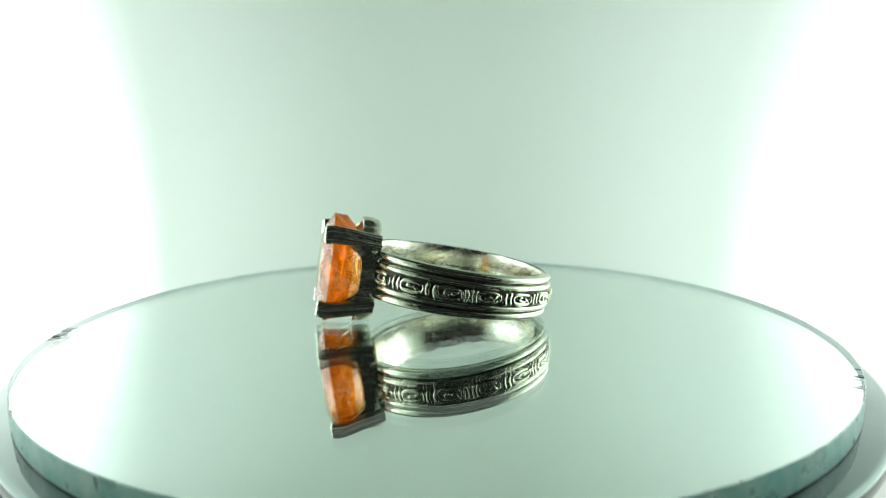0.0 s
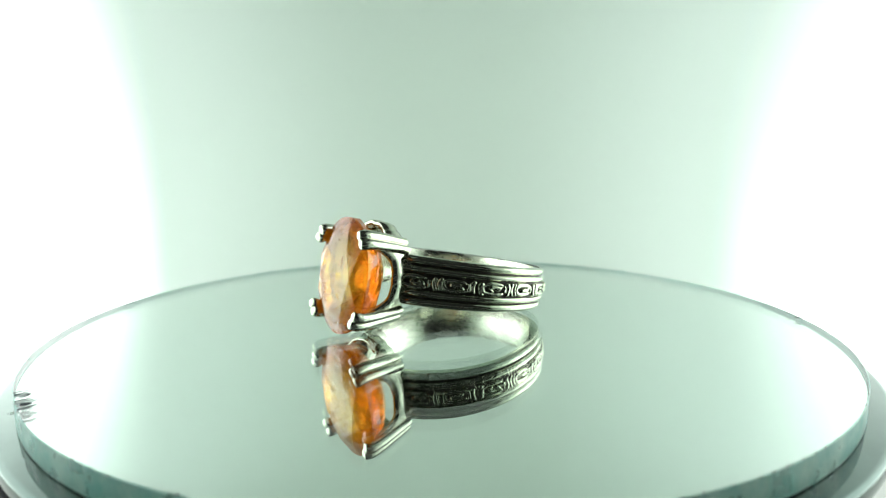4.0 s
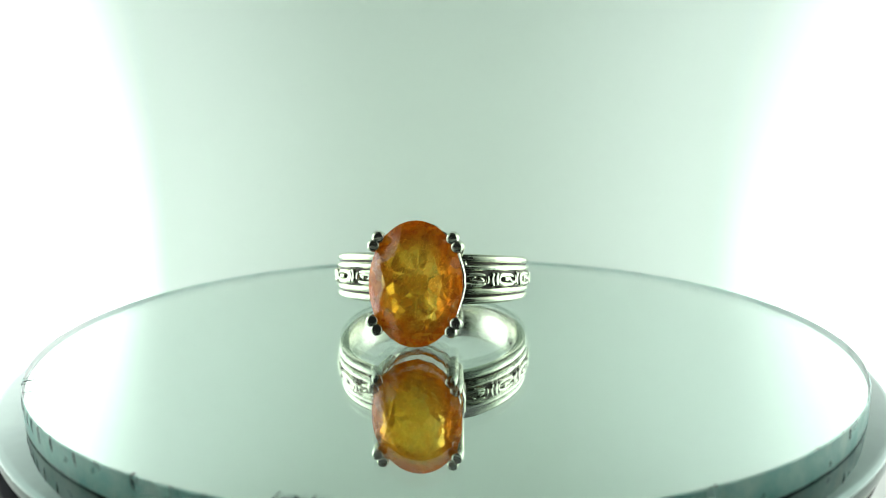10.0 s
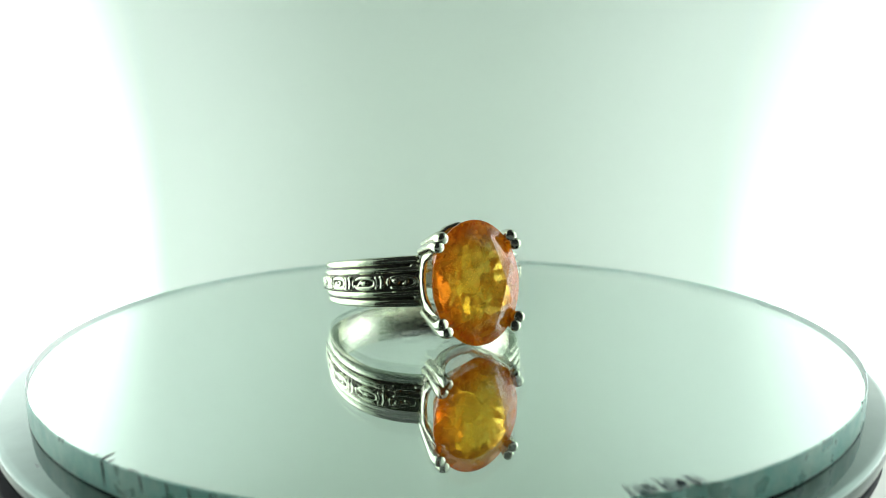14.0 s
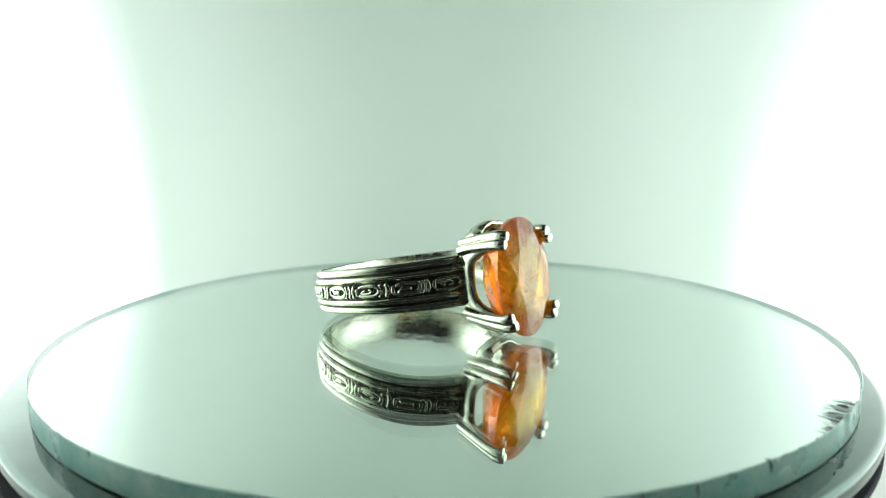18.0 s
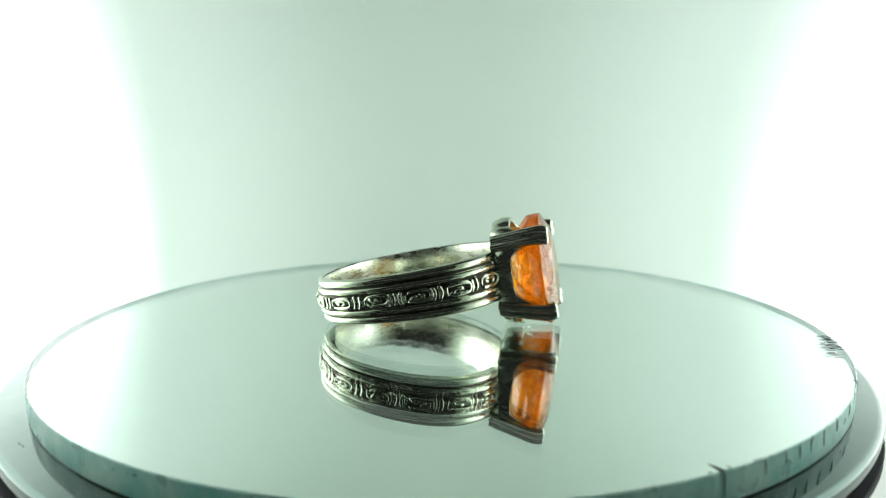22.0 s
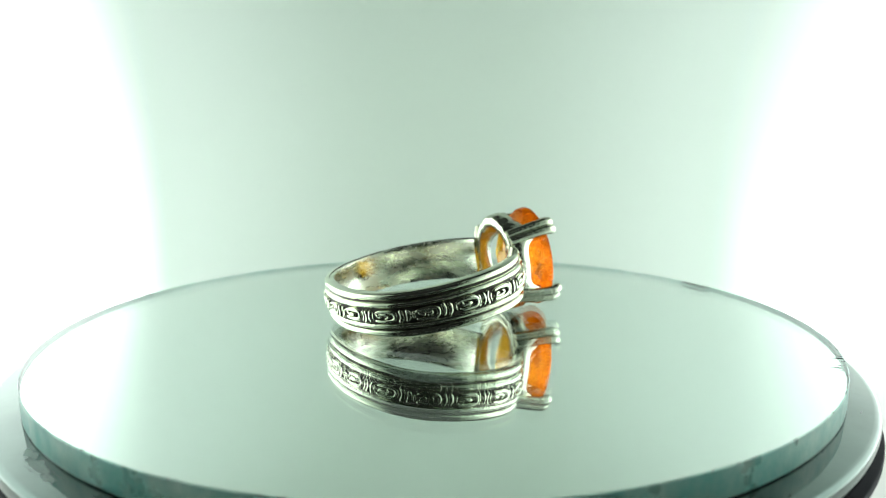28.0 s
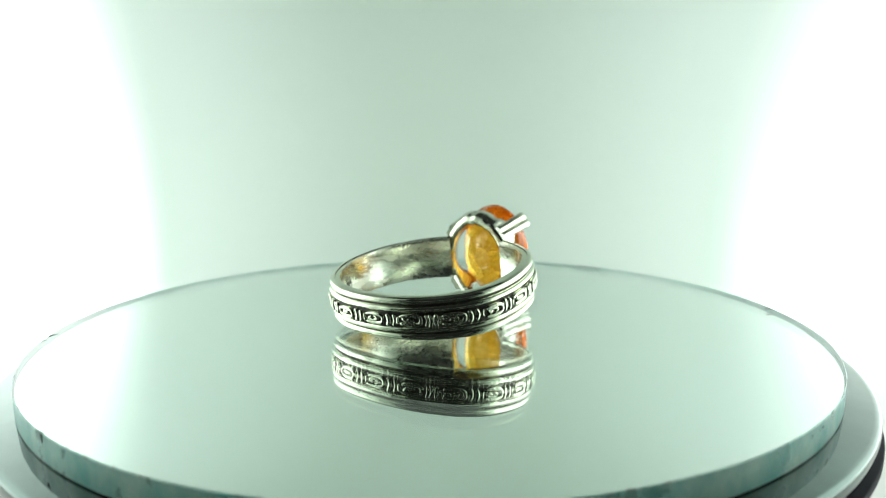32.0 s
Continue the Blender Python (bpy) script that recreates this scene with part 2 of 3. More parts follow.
# cracks down the glass edge: degrees round it, share of its height
TICKS = ((-137.2, 0.6), (-134.2, 0.55), (-131.9, 0.6), (-129.8, 0.6), (-127.0, 0.65), (-123.4, 0.55), (-118.4, 0.5), (-142.2, 0.9), (-41.6, 0.5), (86.0, 0.35), (-110.0, 0.4))


def build_platter():
    thing = tagged(new("turntable"), "round glossy grey turntable platter under the mirror", "turntable")
    z = TOP - THICK - PAD
    prof = [(0.01, z), (40.1, z), (40.35, z - 0.02), (40.5, z - 0.08), (40.6, z - 0.24), (40.65, z - 0.6), (40.58, z - 1.2), (40.45, z - 1.6), (40.2, z - 1.95), (39.9, z - 2.05), (0.01, z - 2.05)]
    centre = (0.5 * MM, 0.17 * MM)
    part("platter", lathe([(r * MM, h * MM) for r, h in prof], 160, centre=centre), PLATTER, thing, smooth=True, sharp=40)
    rng = random.Random(5)
    # angle round the platter, distance from the axis, length along the rim, lines
    for turn, reach, long, lines in ((113.2, 38.85, 3.2, 5), (115.6, 38.9, 2.2, 4), (110.2, 38.7, 1.6, 3), (53.0, 38.9, 2.2, 3), (59.5, 38.9, 2.4, 3), (-151.6, 38.6, 1.3, 2), (147.4, 39.0, 1.0, 2), (-97.9, 38.75, 0.7, 2), (122.9, 39.0, 0.9, 3)):
        bm = bmesh.new()
        for k in range(lines):
            r0 = min(reach + rng.uniform(-0.45, 0.45), 39.25)
            a0 = radians(turn) + rng.uniform(-0.4, 0.4) / 39
            span = long * rng.uniform(0.5, 1.0)
            pts = []
            for i in range(9):
                a = a0 + span / 39 * (i / 8 - 0.5)
                r = r0 + 0.09 * noise.noise((i * 0.9, k * 3.1, turn)) + 0.1 * (i / 8 - 0.5) * rng.choice((-1, 1))
                pts.append(Vector((r * math.cos(a), r * math.sin(a), z)) * MM)
            sweep(pts, [w * MM * rng.uniform(0.5, 1.1) for w in (0.008, 0.02, 0.03, 0.036, 0.036, 0.036, 0.03, 0.02, 0.008)], 6, bm, 0.3)
        part("scuff", bm, CHIP_GREY, thing, "grey scuff on the platter")
    # matt patches rubbed into the gloss
    for turn, reach, wide, deep in ((112.6, 38.75, 1.5, 0.42), (109.5, 38.6, 0.9, 0.3), (115.8, 38.95, 0.7, 0.25), (-97.9, 38.7, 0.35, 0.16)):
        a0 = radians(turn)
        middle = Vector((reach * math.cos(a0), reach * math.sin(a0), z))
        out, along = Vector((math.cos(a0), math.sin(a0), 0)), Vector((-math.sin(a0), math.cos(a0), 0))
        bm = bmesh.new()
        rim = []
        for i in range(28):
            f = 2 * math.pi * i / 28
            g = 1 + 0.55 * noise.noise((math.cos(f) * 2.2, math.sin(f) * 2.2, turn))
            rim.append(middle + along * wide * math.cos(f) * g + out * deep * math.sin(f) * g)
        up, down = [bm.verts.new((p + Vector((0, 0, 0.006))) * MM) for p in rim], [bm.verts.new((p - Vector((0, 0, 0.02))) * MM) for p in rim]
        bm.faces.new(up)
        for i in range(28):
            bm.faces.new((up[i], down[i], down[(i + 1) % 28], up[(i + 1) % 28]))
        part("worn_patch", bm, WORN, thing, "matt worn patch on the platter")
    # made-up dark disc that keeps the thin gap below the glass black
    prof = [(0.01, z + 0.005), (36.5, z + 0.005), (36.5, z + PAD - 0.005), (0.01, z + PAD - 0.005)]
    part("pad", lathe([(r * MM, h * MM) for r, h in prof], 96), DARK, thing, "thin dark disc added in the gap under the mirror")
    # dark gap below the platter, put in as a protruding black ring
    prof = [(0.01, z - 2.07), (40.35, z - 2.07), (40.42, z - 2.15), (40.42, z - 2.6), (40.3, z - 2.75), (0.01, z - 2.75)]
    part("gap_ring", lathe([(r * MM, h * MM) for r, h in prof], 128), DARK, thing, "dark ring put in for the dark gap below the platter")
    plinth = tagged(new("plinth"), "round cream plastic plinth that carries the turntable", "plinth")
    prof = [(0.01, z - 2.77), (35.5, z - 2.77), (36.0, z - 3.3), (36.4, -44), (36.4, -45), (0.01, -45)]
    part("housing", lathe([(r * MM, h * MM) for r, h in prof], 128, centre=(AXIS[0] * MM, AXIS[1] * MM)), CREAM, plinth, smooth=True, sharp=50)
    return thing


def bite(angle):
    """How far the rim is broken away at that angle, in mm."""
    deep = 0.012 * max(0.0, noise.noise((angle * 0.9, 2.0, 5.0)))
    for turn, depth, wide in BITES:
        off = ((angle - turn + 180) % 360 - 180) / wide
        deep += depth * math.exp(-off ** 4) * (0.8 + 0.3 * noise.noise((angle * 2.1, 0, 0)))
    return deep


def splinter(bm, turn, start, reach, wide, rng):
    """A thin almond-shaped flake that lies on the glass and points inwards from the rim."""
    a = radians(turn)
    side, inward = Vector((-math.sin(a), math.cos(a), 0)), Vector((-math.cos(a), -math.sin(a), 0))
    z = TOP + 0.004 + 0.012 * rng.random()
    root = Vector((MIRROR_AT[0], MIRROR_AT[1], z)) - inward * (MIRROR_R - 0.07 - start)
    lean = rng.uniform(-0.25, 0.25)
    rim = []
    for f, w in ((0.0, 0.75), (0.2, 1.0), (0.45, 0.85), (0.75, 0.4), (1.0, 0.0), (0.8, -0.35), (0.5, -0.75), (0.25, -1.0), (0.0, -0.7)):
        rim.append(root + inward * (reach - start) * f * rng.uniform(0.94, 1.06) + side * (wide * w * rng.uniform(0.75, 1.2) + lean * reach * f))
    n = len(rim)
    up, down = [bm.verts.new(p * MM) for p in rim], [bm.verts.new((p - Vector((0, 0, 0.05))) * MM) for p in rim]
    bm.faces.new(up)
    bm.faces.new(down[::-1])
    for q in range(n):
        bm.faces.new((up[q], down[q], down[(q + 1) % n], up[(q + 1) % n]))
    return bm


def build_mirror():
    thing = tagged(new("mirror"), "round glass mirror with a chipped greenish ground edge", "mirror")
    cx, cy = MIRROR_AT[0] * MM, MIRROR_AT[1] * MM
    r, b = MIRROR_R, 0.07
    prof = [(0.002, TOP), (r - 0.06, TOP), (r, TOP - 0.06), (r, TOP - 0.7), (r, TOP - THICK + b), (r - b, TOP - THICK), (0.002, TOP - THICK)]
    bm = lathe([(p * MM, z * MM) for p, z in prof], 480, index=[0, 1, 1, 1, 1, 0, 0], centre=(cx, cy))
    for v in bm.verts:
        out = Vector((v.co.x - cx, v.co.y - cy, 0))
        if out.length > (r - 0.2) * MM:
            fade = max(0.0, 1 - (TOP * MM - v.co.z) / (1.1 * MM))
            v.co -= out.normalized() * bite(math.degrees(math.atan2(out.y, out.x))) * fade * MM
    glass = part("glass", bm, [GLASS, GLASS_EDGE], thing)
    glass.visible_shadow = False
    bm = lathe([(p * MM, z * MM) for p, z in [(0.002, TOP - 1.7), (r - 0.16, TOP - 1.7), (r - 0.16, TOP - 1.73), (0.002, TOP - 1.73)]], 200, centre=(cx, cy))
    part("silvering", bm, MIRROR, thing)
    rng = random.Random(11)
    # main fracture: its changing reflections are painted as fixed dark and pale splinters
    for turn, start, reach, wide in SPLINTERS:
        part("chip", splinter(bmesh.new(), turn, start, reach, wide, rng), CHIP_DARK if reach > 0.6 else CHIP_TEAL, thing, "dark chipped notch at the rim")
    bm = bmesh.new()
    for k in range(34):
        turn = rng.triangular(-98.0, -88.5, -93.5)
        splinter(bm, turn, rng.uniform(0.0, 0.35), rng.uniform(0.5, 1.55), rng.uniform(0.03, 0.1), rng)
    tagged(part("fracture", bm, CHIP_PALE, thing, "pale fibrous fracture at the chipped rim"), kind="stuff")
    for turn, tall in TICKS:
        bm = bmesh.new()
        a = radians(turn)
        line = [Vector((cx / MM + r * math.cos(a + 0.004 * f), cy / MM + r * math.sin(a + 0.004 * f), TOP - 0.1 - tall * (THICK - 0.3) * f)) * MM for f in (0, 0.4, 0.7, 1.0)]
        sweep(line, [x * MM * rng.uniform(0.6, 1.05) for x in (0.05, 0.07, 0.05, 0.015)], 6, bm)
        part("edge_crack", bm, CRACK, thing, "dark crack down the glass edge")
    bm = bmesh.new()
    for k in range(120):
        a, deep, wide = rng.uniform(0, 2 * math.pi), rng.uniform(0.03, 0.1) * rng.uniform(0.5, 1.6), rng.uniform(0.06, 0.25)
        turn = Matrix.Rotation(a, 3, "Z")
        rim = [(r - 0.055, -wide), (r - 0.055 - deep * 0.7, -wide * 0.4), (r - 0.055 - deep, wide * 0.2), (r - 0.055, wide), (r - 0.02, 0.0)]
        up = [bm.verts.new((turn @ Vector((x, y, TOP + 0.004)) + Vector((cx / MM, cy / MM, 0))) * MM) for x, y in rim]
        down = [bm.verts.new((turn @ Vector((x, y, TOP - 0.05)) + Vector((cx / MM, cy / MM, 0))) * MM) for x, y in rim]
        bm.faces.new(up)
        for q in range(5):
            bm.faces.new((up[q], down[q], down[(q + 1) % 5], up[(q + 1) % 5]))
    tagged(part("rim_nicks", bm, CHIP_GREY, thing, "fine grey nicks along the glass rim"), kind="stuff")
    for x, y in ((-16.2, -26.0), (-17.6, -26.0), (-18.8, -24.7), (-1.1, -30.7), (6.0, -21.0), (-9.5, 22.0), (15.0, 12.5), (21.0, -6.0)):
        bm = bmesh.new()
        bmesh.ops.create_icosphere(bm, subdivisions=1, radius=rng.uniform(0.02, 0.04) * MM, matrix=Matrix.Translation((x * MM, y * MM, TOP * MM)) @ Matrix.Diagonal((1.4, 0.8, 0.5, 1)))
        part("dust_speck", bm, CHIP_GREY, thing)
    return thing


# ---- the ring ----
RING_AT = pose(-0.83 * MM, 2.25 * MM, 4.1 * MM, -8.6, 0.3, 0) @ Matrix.Diagonal((1.016 * MM, 1.001 * MM, 1.006 * MM, 1))
BASE, GIRDLE = 9.2, 13.9
HEAD_X, HEAD_Z = 0.2, -0.3
OVAL, OVAL_BASE = (4.2, 5.69), (4.1, 5.26)
GEM = gem_material(RING_AT @ Vector((HEAD_X, -GIRDLE, HEAD_Z)), (RING_AT.to_3x3() @ Vector((0, -1, 0))).normalized())


def on_band(angle, height, radius):
    """A point of the hoop: angle in degrees from the head, height across the band."""
    a, back = radians(angle), abs(angle - 180.0)
    radius += 0.42 * math.exp(-(((angle - 238) / 20) ** 2)) - 0.5 * math.exp(-((back / 26) ** 2)) + 0.2 * math.exp(-(((angle - 308) / 18) ** 2))
    return Vector((radius * math.sin(a), -radius * math.cos(a), height))


def half_width(angle):
    return 2.0 + 0.42 * (0.5 + 0.5 * math.cos(radians(angle))) ** 1.5


def on_head(turn, out, grow=1.0):
    """A point of the head: turn in degrees round the oval, out in mm from its base."""
    k = min(max(out / (GIRDLE - BASE), 0), 1.25)
    a = OVAL_BASE[0] + (OVAL[0] - OVAL_BASE[0]) * k
    b = OVAL_BASE[1] + (OVAL[1] - OVAL_BASE[1]) * k
    return Vector((HEAD_X + grow * a * math.cos(radians(turn)), -(BASE + out), HEAD_Z + 0.16 * max(0.0, 1 - k) + grow * b * math.sin(radians(turn))))


def placed(bm):
    bm.transform(RING_AT)
    for v in bm.verts:
        v.co.z = max(v.co.z, (TOP + 0.006) * MM)
    return bm


def build_band(thing):
    start, end, steps = 21.0, 339.0, 150
    prof = [(-1.0, 9.3), (-0.8, 9.2), (0.8, 9.2), (1.0, 9.3), (1.0, 9.95), (0.93, 10.05), (0.5, 10.25), (0.2, 10.4), (-0.2, 10.4), (-0.5, 10.25), (-0.93, 10.05), (-1.0, 9.95)]
    bm = bmesh.new()
    rings = []
    for k in range(steps + 1):
        a = start + (end - start) * k / steps
        w = half_width(a)
        rings.append([bm.verts.new(on_band(a, h * w, r + 0.006 * noise.noise((a * 0.15, h, 0)))) for h, r in prof])
    n = len(prof)
    for p, q in zip(rings, rings[1:]):
        for j in range(n):
            f = bm.faces.new((p[j], p[(j + 1) % n], q[(j + 1) % n], q[j]))
            f.material_index = 1 if 5 <= j <= 9 else 2 if j in (0, 1, 2) else 0
    bm.faces.new(rings[0])
    bm.faces.new(rings[-1][::-1])
    hoop = part("band", placed(bm), [SILVER, OXIDE, SILVER_INNER], thing, smooth=True, sharp=50)
    for side in (-1, 1):
        for h, top, wide in ((0.845, 10.36, 0.37), (0.475, 10.5, 0.35)):
            mid = 180.0
            angles = [start + (end - start) * k / 120 for k in range(121)]
            pts = [((a - mid) * math.pi / 180 * 10.56, side * h * half_width(a)) for a in angles]
            widths = [wide * half_width(a) / 2.1 * (1 + 0.06 * noise.noise((a * 0.4, side * h * 9, 3))) for a in angles]
            part("bead_line", placed(ribbon(pts, widths, mid, 1.0, 9.8, top, ROUND)), SILVER, hoop, smooth=True)
    return hoop


FLAT = ((-1.1, 0.0), (-0.96, 0.6), (-0.82, 0.82), (-0.55, 0.96), (0.0, 1.0), (0.55, 0.96), (0.82, 0.82), (0.96, 0.6), (1.1, 0.0))
ROUND = ((-1.04, 0.0), (-1.0, 0.38), (-0.88, 0.62), (-0.68, 0.82), (-0.36, 0.96), (0.0, 1.0), (0.36, 0.96), (0.68, 0.82), (0.88, 0.62), (1.0, 0.38), (1.04, 0.0))


def ribbon(points, widths, mid, size, low, high, shape):
    """A raised strip of that cross-section on the band along points (along, across) in mm, round the angle mid."""
    bm = bmesh.new()
    per_mm = 180 / math.pi / 10.56
    rings = []
    for i, (x, y) in enumerate(points):
        ax, ay = points[max(i - 1, 0)]
        bx, by = points[min(i + 1, len(points) - 1)]
        d = math.hypot(bx - ax, by - ay) or 1.0
        nx, ny = -(by - ay) / d, (bx - ax) / d
        ring = []
        for f, h in shape:
            w = widths[i] * f
            ring.append(bm.verts.new(on_band(mid + (x + nx * w) * size * per_mm, (y + ny * w) * size, low + (high - low + 0.05 * noise.noise((x * 1.3 + mid, y * 2.5, 1.7))) * h)))
        rings.append(ring)
    for p, q in zip(rings, rings[1:]):
        for j in range(len(shape) - 1):
            bm.faces.new((p[j], p[j + 1], q[j + 1], q[j]))
    bm.faces.new(rings[0][::-1])
    bm.faces.new(rings[-1])
    return bm


def arc(cx, cy, rx, ry, a0, a1, n=9, shrink=0.0):
    return [(cx + (1 - shrink * i / (n - 1)) * rx * math.cos(radians(a0 + (a1 - a0) * i / (n - 1))), cy + (1 - shrink * i / (n - 1)) * ry * math.sin(radians(a0 + (a1 - a0) * i / (n - 1)))) for i in range(n)]


# strokes of the chased motifs: name, line, width in mm
def loop(cx, rx, ry, a0, a1, n=18, shrink=0.0):
    """An arc of a rounded oblong."""
    out = []
    for i in range(n):
        a, k = radians(a0 + (a1 - a0) * i / (n - 1)), 1 - shrink * i / (n - 1)
        c, s = math.cos(a), math.sin(a)
        out.append((cx + k * rx * math.copysign(abs(c) ** 0.7, c), k * ry * math.copysign(abs(s) ** 0.7, s)))
    return out


OPEN_EYE = (("scroll", loop(-0.5, 1.22, 0.47, 40, 322), 0.2), ("scroll", arc(-0.3, -0.02, 0.68, 0.2, 110, 330, 12), 0.16), ("scroll", [(0.36, -0.26), (0.12, -0.05), (-0.12, 0.08), (-0.32, -0.04)], 0.16), ("leaf_edge", loop(-0.4, 1.2, 0.5, -36, 28, 8), 0.17))
COMMA = (("scroll", loop(-0.5, 1.18, 0.47, 15, 335, 20, 0.1), 0.21), ("scroll", [(0.36, 0.28), (0.1, 0.12), (-0.1, -0.1), (-0.34, 0.06), (-0.64, -0.06), (-0.95, 0.04)], 0.2), ("leaf_edge", loop(-0.28, 1.08, 0.52, -30, 40, 8), 0.17))
BARS = (("curved_bar", arc(1.72, 0.0, 0.5, 0.64, 126, 238, 8), 0.23), ("curved_bar", arc(2.34, 0.02, 0.5, 0.64, 122, 234, 8), 0.24))
CROSS = (("curved_bar", arc(0.82, 0.0, 0.44, 0.64, 62, -62, 8), 0.21), ("curved_bar", arc(2.0, 0.0, 0.48, 0.64, 122, 238, 8), 0.2), ("curved_bar", arc(2.5, 0.0, 0.48, 0.64, 125, 236, 8), 0.18))
MOTIFS = (OPEN_EYE + BARS, COMMA + BARS, OPEN_EYE + CROSS, COMMA + BARS)


def build_relief(hoop):
    per_mm = 180 / math.pi / 10.56
    count, rng = 15, random.Random(4)
    for k in range(count):
        mid = 24.0 + (336.0 - 24.0) * (k + 0.5) / count
        flip = 1 if k < 6 else -1
        turn = -1 if k % 4 in (1, 2) else 1
        size = half_width(mid) / 2.12
        for name, line, wide in MOTIFS[(k + k // 5) % 4]:
            dx, dy, grow = rng.uniform(-0.05, 0.05), rng.uniform(-0.03, 0.03), rng.uniform(0.96, 1.04)
            pts = [(flip * (x * grow + dx - 0.25) * 0.95, turn * (y * grow + dy)) for x, y in line]
            n = len(pts)
            widths = [1.1 * wide * rng.uniform(0.85, 1.15) * (0.6 + 0.5 * math.sin(math.pi * (i + 0.7) / (n + 0.4))) for i in range(n)]
            part(name, placed(ribbon(pts, widths, mid, size, 10.15, 10.66 + rng.uniform(-0.04, 0.04), FLAT)), SILVER, hoop, smooth=True)
    nine = arc(0, 0.17, 0.17, 0.19, -20, 340, 12) + [(0.16, -0.1), (0.06, -0.38)]
    two = [(-0.16, 0.2), (-0.05, 0.36), (0.1, 0.34), (0.16, 0.18), (0.02, -0.1), (-0.17, -0.36), (0.18, -0.36)]
    five = [(0.17, 0.36), (-0.13, 0.36), (-0.15, 0.04), (0.05, 0.08), (0.17, -0.1), (0.12, -0.32), (-0.05, -0.38), (-0.17, -0.3)]
    for step, line in ((0.5, nine), (0.0, two), (-0.5, five)):
        pts = [on_band(STAMP[0] + (step - x) * 1.05 * per_mm, STAMP[1] + 1.05 * y, 9.195) for x, y in line]
        part("stamped_digit", placed(sweep(pts, [0.05] * len(pts), 5)), OXIDE, hoop, "dark stamped digit inside the band")
    for a in (23, 337):
        for h in (-1.3, -0.4, 0.5, 1.3):
            bm = bmesh.new()
            bmesh.ops.create_icosphere(bm, subdivisions=2, radius=0.48)
            for v in bm.verts:
                v.co *= 1 + 0.35 * noise.noise(v.co * 3 + Vector((a, h, 0)))
            bm.transform(Matrix.Translation(on_band(a + rng.uniform(-1, 1), h, 9.95)))
            part("solder_bead", placed(bm), SILVER_CAST, hoop, smooth=True)


STAMP = (112.0, 0.0)
PRONGS = (38, 142, 218, 322)


def build_head(thing):
    steps = 144
    bm = bmesh.new()
    rings = []
    for k in range(steps):
        a = 360 * k / steps
        near = min(abs((a - p + 180) % 360 - 180) for p in PRONGS)
        rim = 1.95 + 2.1 * math.exp(-((near / 11.0) ** 2))
        wob = 0.03 * noise.noise((math.cos(radians(a)) * 6, math.sin(radians(a)) * 6, 1))
        rings.append([bm.verts.new(on_head(a, o, g + wob)) for o, g in ((0.0, 0.8), (-0.05, 0.86), (0.0, 0.97), (0.15, 1.0), (rim * 0.5, 1.03), (rim - 0.12, 1.02), (rim, 0.98), (rim - 0.08, 0.92), (rim * 0.5, 0.87), (0.15, 0.8))])
    for k in range(steps):
        p, q = rings[k], rings[(k + 1) % steps]
        for j in range(10):
            bm.faces.new((p[j], p[(j + 1) % 10], q[(j + 1) % 10], q[j]))
    basket = part("setting_basket", placed(bm), SILVER_CAST, thing, "open oval silver basket with scalloped sides", smooth=True)
    path = ((0.1, 1.0, 0.5), (1.2, 1.03, 0.5), (2.4, 1.06, 0.5), (3.6, 1.085, 0.51), (4.6, 1.095, 0.54), (5.0, 1.085, 0.57), (5.3, 1.06, 0.58), (5.5, 1.045, 0.57), (5.63, 1.037, 0.51), (5.71, 1.033, 0.4), (5.75, 1.03, 0.24))
    for p in PRONGS:
        bm = bmesh.new()
        for lean in (-1, 1):
            sweep([on_head(p + lean * 4.4, o, g) for o, g, _ in path], [r for _, _, r in path], 12, bm)
        part("double_prong", placed(bm), SILVER_CAST, basket, "double silver claw", smooth=True, sharp=50)
    return basket


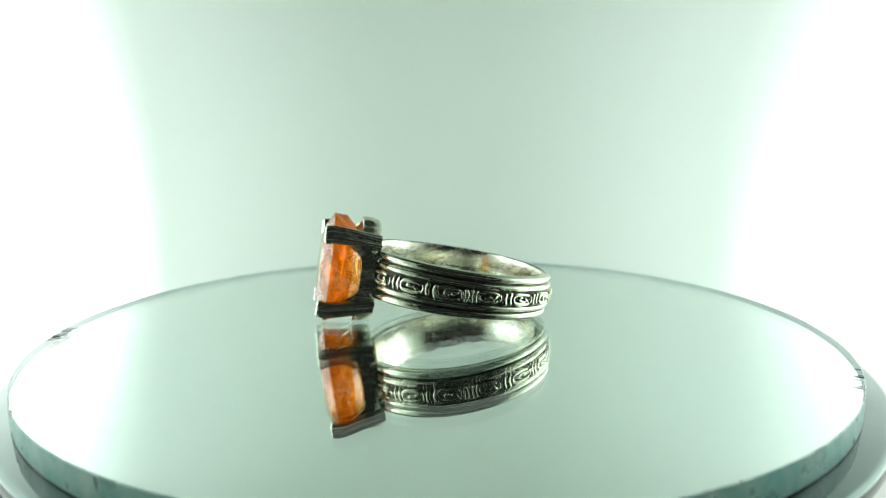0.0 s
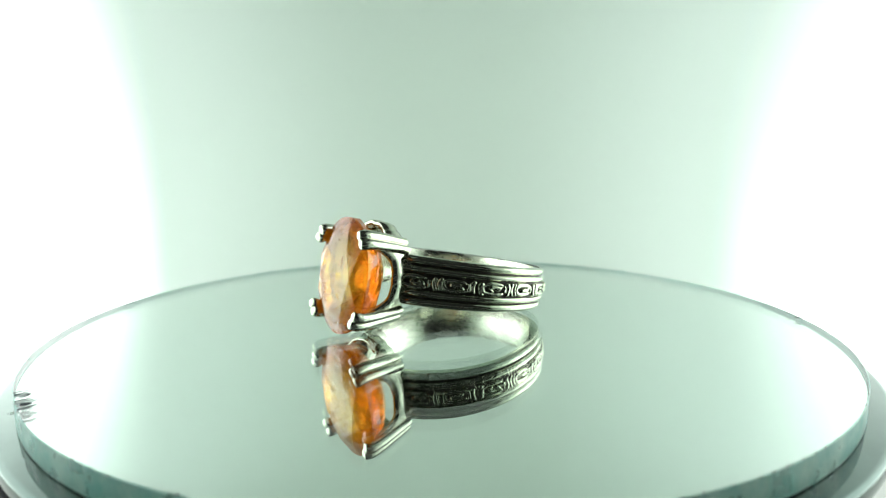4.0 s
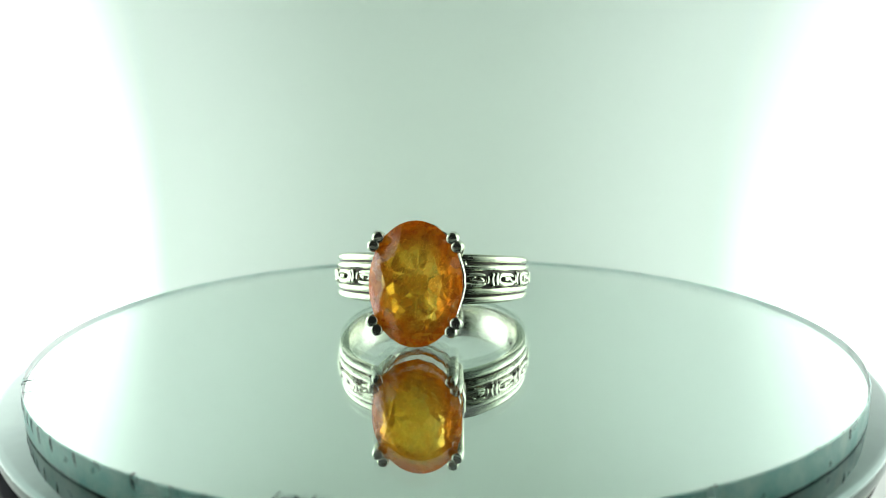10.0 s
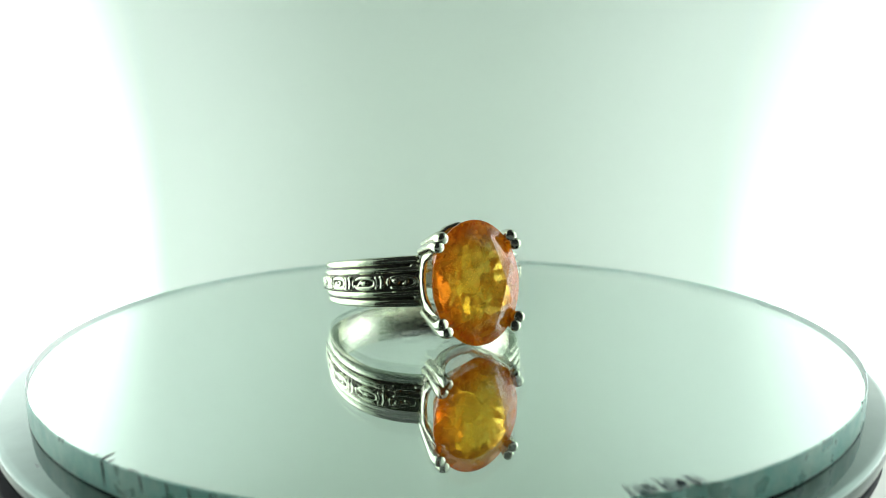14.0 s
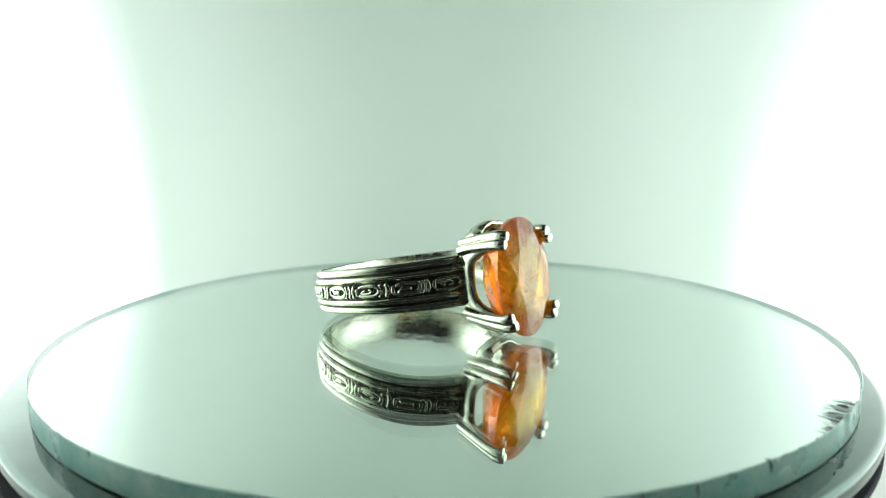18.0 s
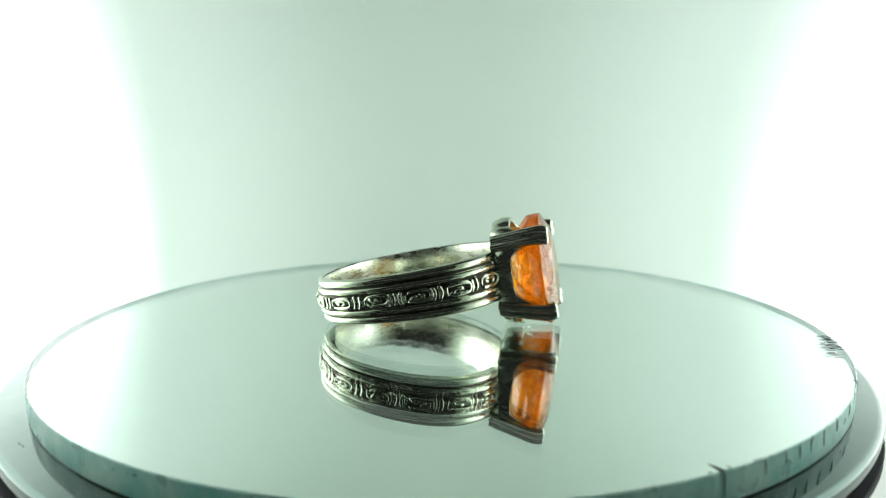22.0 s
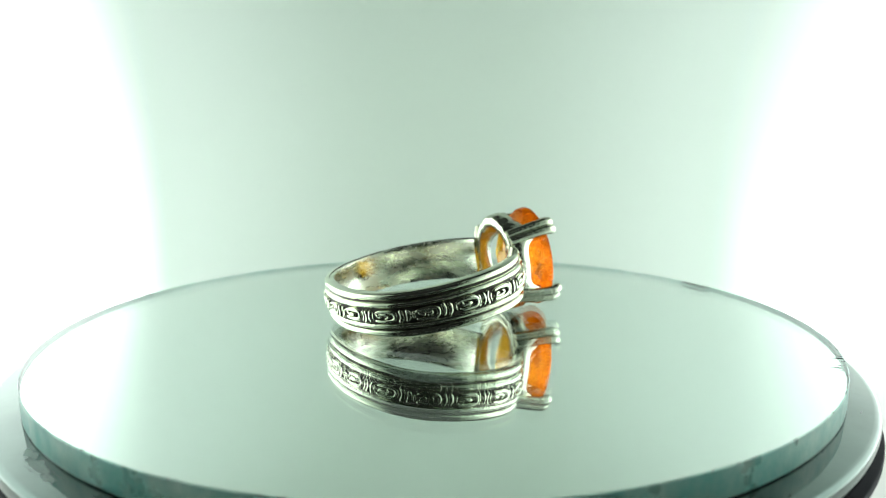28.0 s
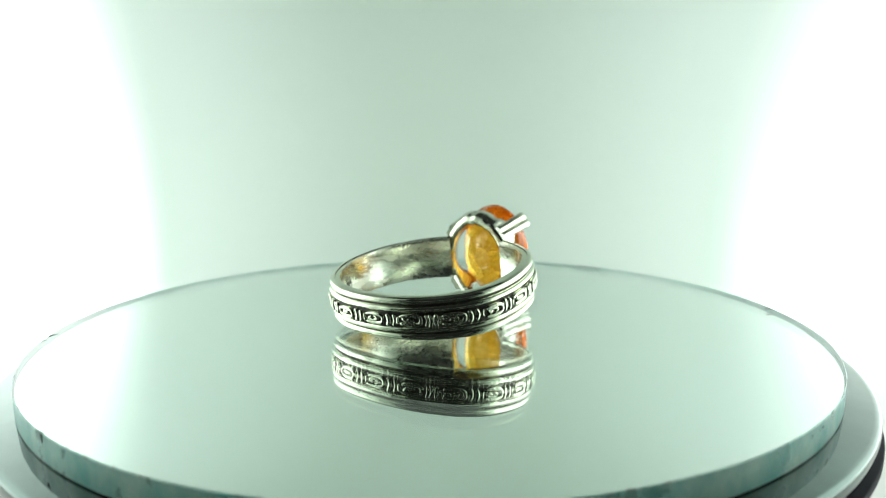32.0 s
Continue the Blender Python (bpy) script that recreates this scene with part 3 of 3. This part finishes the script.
def build_gem(thing):
    a, b = OVAL
    g0 = GIRDLE

    def at(turn, grow, out):
        return Vector((HEAD_X + grow * a * math.cos(radians(turn)), -(g0 + out), HEAD_Z + grow * b * math.sin(radians(turn))))

    bm = bmesh.new()
    table = [bm.verts.new(at(45 * i, 0.6, 1.12)) for i in range(8)]
    star = [bm.verts.new(at(45 * i + 22.5, 0.79, 0.82)) for i in range(8)]
    up = [bm.verts.new(at(5.625 * j, 1.0, 0.13)) for j in range(64)]
    low = [bm.verts.new(at(5.625 * j, 1.0, -0.13)) for j in range(64)]
    rng = random.Random(7)
    belly = []
    for grow, out, half in ((0.955, -1.05, 0), (0.82, -2.1, 1), (0.55, -3.05, 0), (0.24, -3.6, 1)):
        belly.append([bm.verts.new(at(22.5 * i + 11.25 * half + rng.uniform(-6, 6), grow * rng.uniform(0.94, 1.05), out + rng.uniform(-0.16, 0.16))) for i in range(16)])
    bm.faces.new(table)
    for i in range(8):
        j = (i + 1) % 8
        bm.faces.new((table[i], star[i], table[j]))
        bm.faces.new((table[i], star[i - 1], up[8 * i]))
        bm.faces.new((table[i], up[8 * i], star[i]))
        for s in range(8):
            bm.faces.new((star[i], up[(8 * i + s) % 64], up[(8 * i + s + 1) % 64]))
    for j in range(64):
        bm.faces.new((up[j], low[j], low[(j + 1) % 64], up[(j + 1) % 64]))
    for i in range(16):
        k = (i + 1) % 16
        bm.faces.new((low[4 * i + 2], belly[0][k], belly[0][i]))
        for s in range(4):
            bm.faces.new((low[4 * i + s], low[(4 * i + s + 1) % 64], belly[0][i if s < 2 else k]))
        for p, q, half in ((belly[0], belly[1], 0), (belly[1], belly[2], 1), (belly[2], belly[3], 0)):
            if half:
                bm.faces.new((p[i], p[k], q[k]))
                bm.faces.new((p[i], q[k], q[i]))
            else:
                bm.faces.new((p[i], p[k], q[i]))
                bm.faces.new((p[k], q[k], q[i]))
    bm.faces.new(belly[3])
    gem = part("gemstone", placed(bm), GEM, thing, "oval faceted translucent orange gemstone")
    for name, count, mat, size, label in (("feather_inclusions", 760, FEATHER, 0.13, "pale feathers inside the stone"), ("dark_inclusions", 9, INCLUSION, 0.06, "brown specks inside the stone")):
        bm = bmesh.new()
        for _ in range(count):
            out = rng.uniform(-2.6, 0.2)
            reach = 0.8 - 0.12 * abs(out)
            mid = at(rng.uniform(0, 360), reach * math.sqrt(rng.random()), out)
            turn = Euler([rng.uniform(0, 6.3) for _ in range(3)]).to_matrix()
            r = size * rng.uniform(0.3, 1.3)
            ring = [mid + turn @ Vector((r * math.cos(a) * rng.uniform(0.4, 1), 0.5 * r * math.sin(a) * rng.uniform(0.4, 1), 0)) for a in (0, 1.3, 2.5, 3.8, 5.1)]
            tip = [bm.verts.new(mid + turn @ Vector((0, 0, d * 0.03))) for d in (-1, 1)]
            vs = [bm.verts.new(v) for v in ring]
            for q in range(5):
                bm.faces.new((vs[q], vs[(q + 1) % 5], tip[1]))
                bm.faces.new((vs[(q + 1) % 5], vs[q], tip[0]))
        tagged(part(name, placed(bm), mat, gem, label), kind="stuff")
    return gem


def build_ring():
    thing = tagged(new("finger_ring"), "silver ring with oval orange stone lying on the mirror", "ring")
    hoop = build_band(thing)
    build_relief(hoop)
    build_head(thing)
    build_gem(thing)
    return thing


build_setting()
turntable = build_platter()
mirror = build_mirror()
finger_ring = build_ring()


def turn_at(t):
    """How far the turntable has turned, in degrees."""
    s = (t - 11.0) / 10.0
    return 69.436 * s - 0.775 * s * s + 0.207 * s ** 3


def motions():
    rows = [(float(t), pose(AXIS[0] * MM, AXIS[1] * MM, 0, 0, 0, turn_at(t))) for t in range(33)]
    for thing in (turntable, mirror, finger_ring):
        walk(thing, rows)


motions()
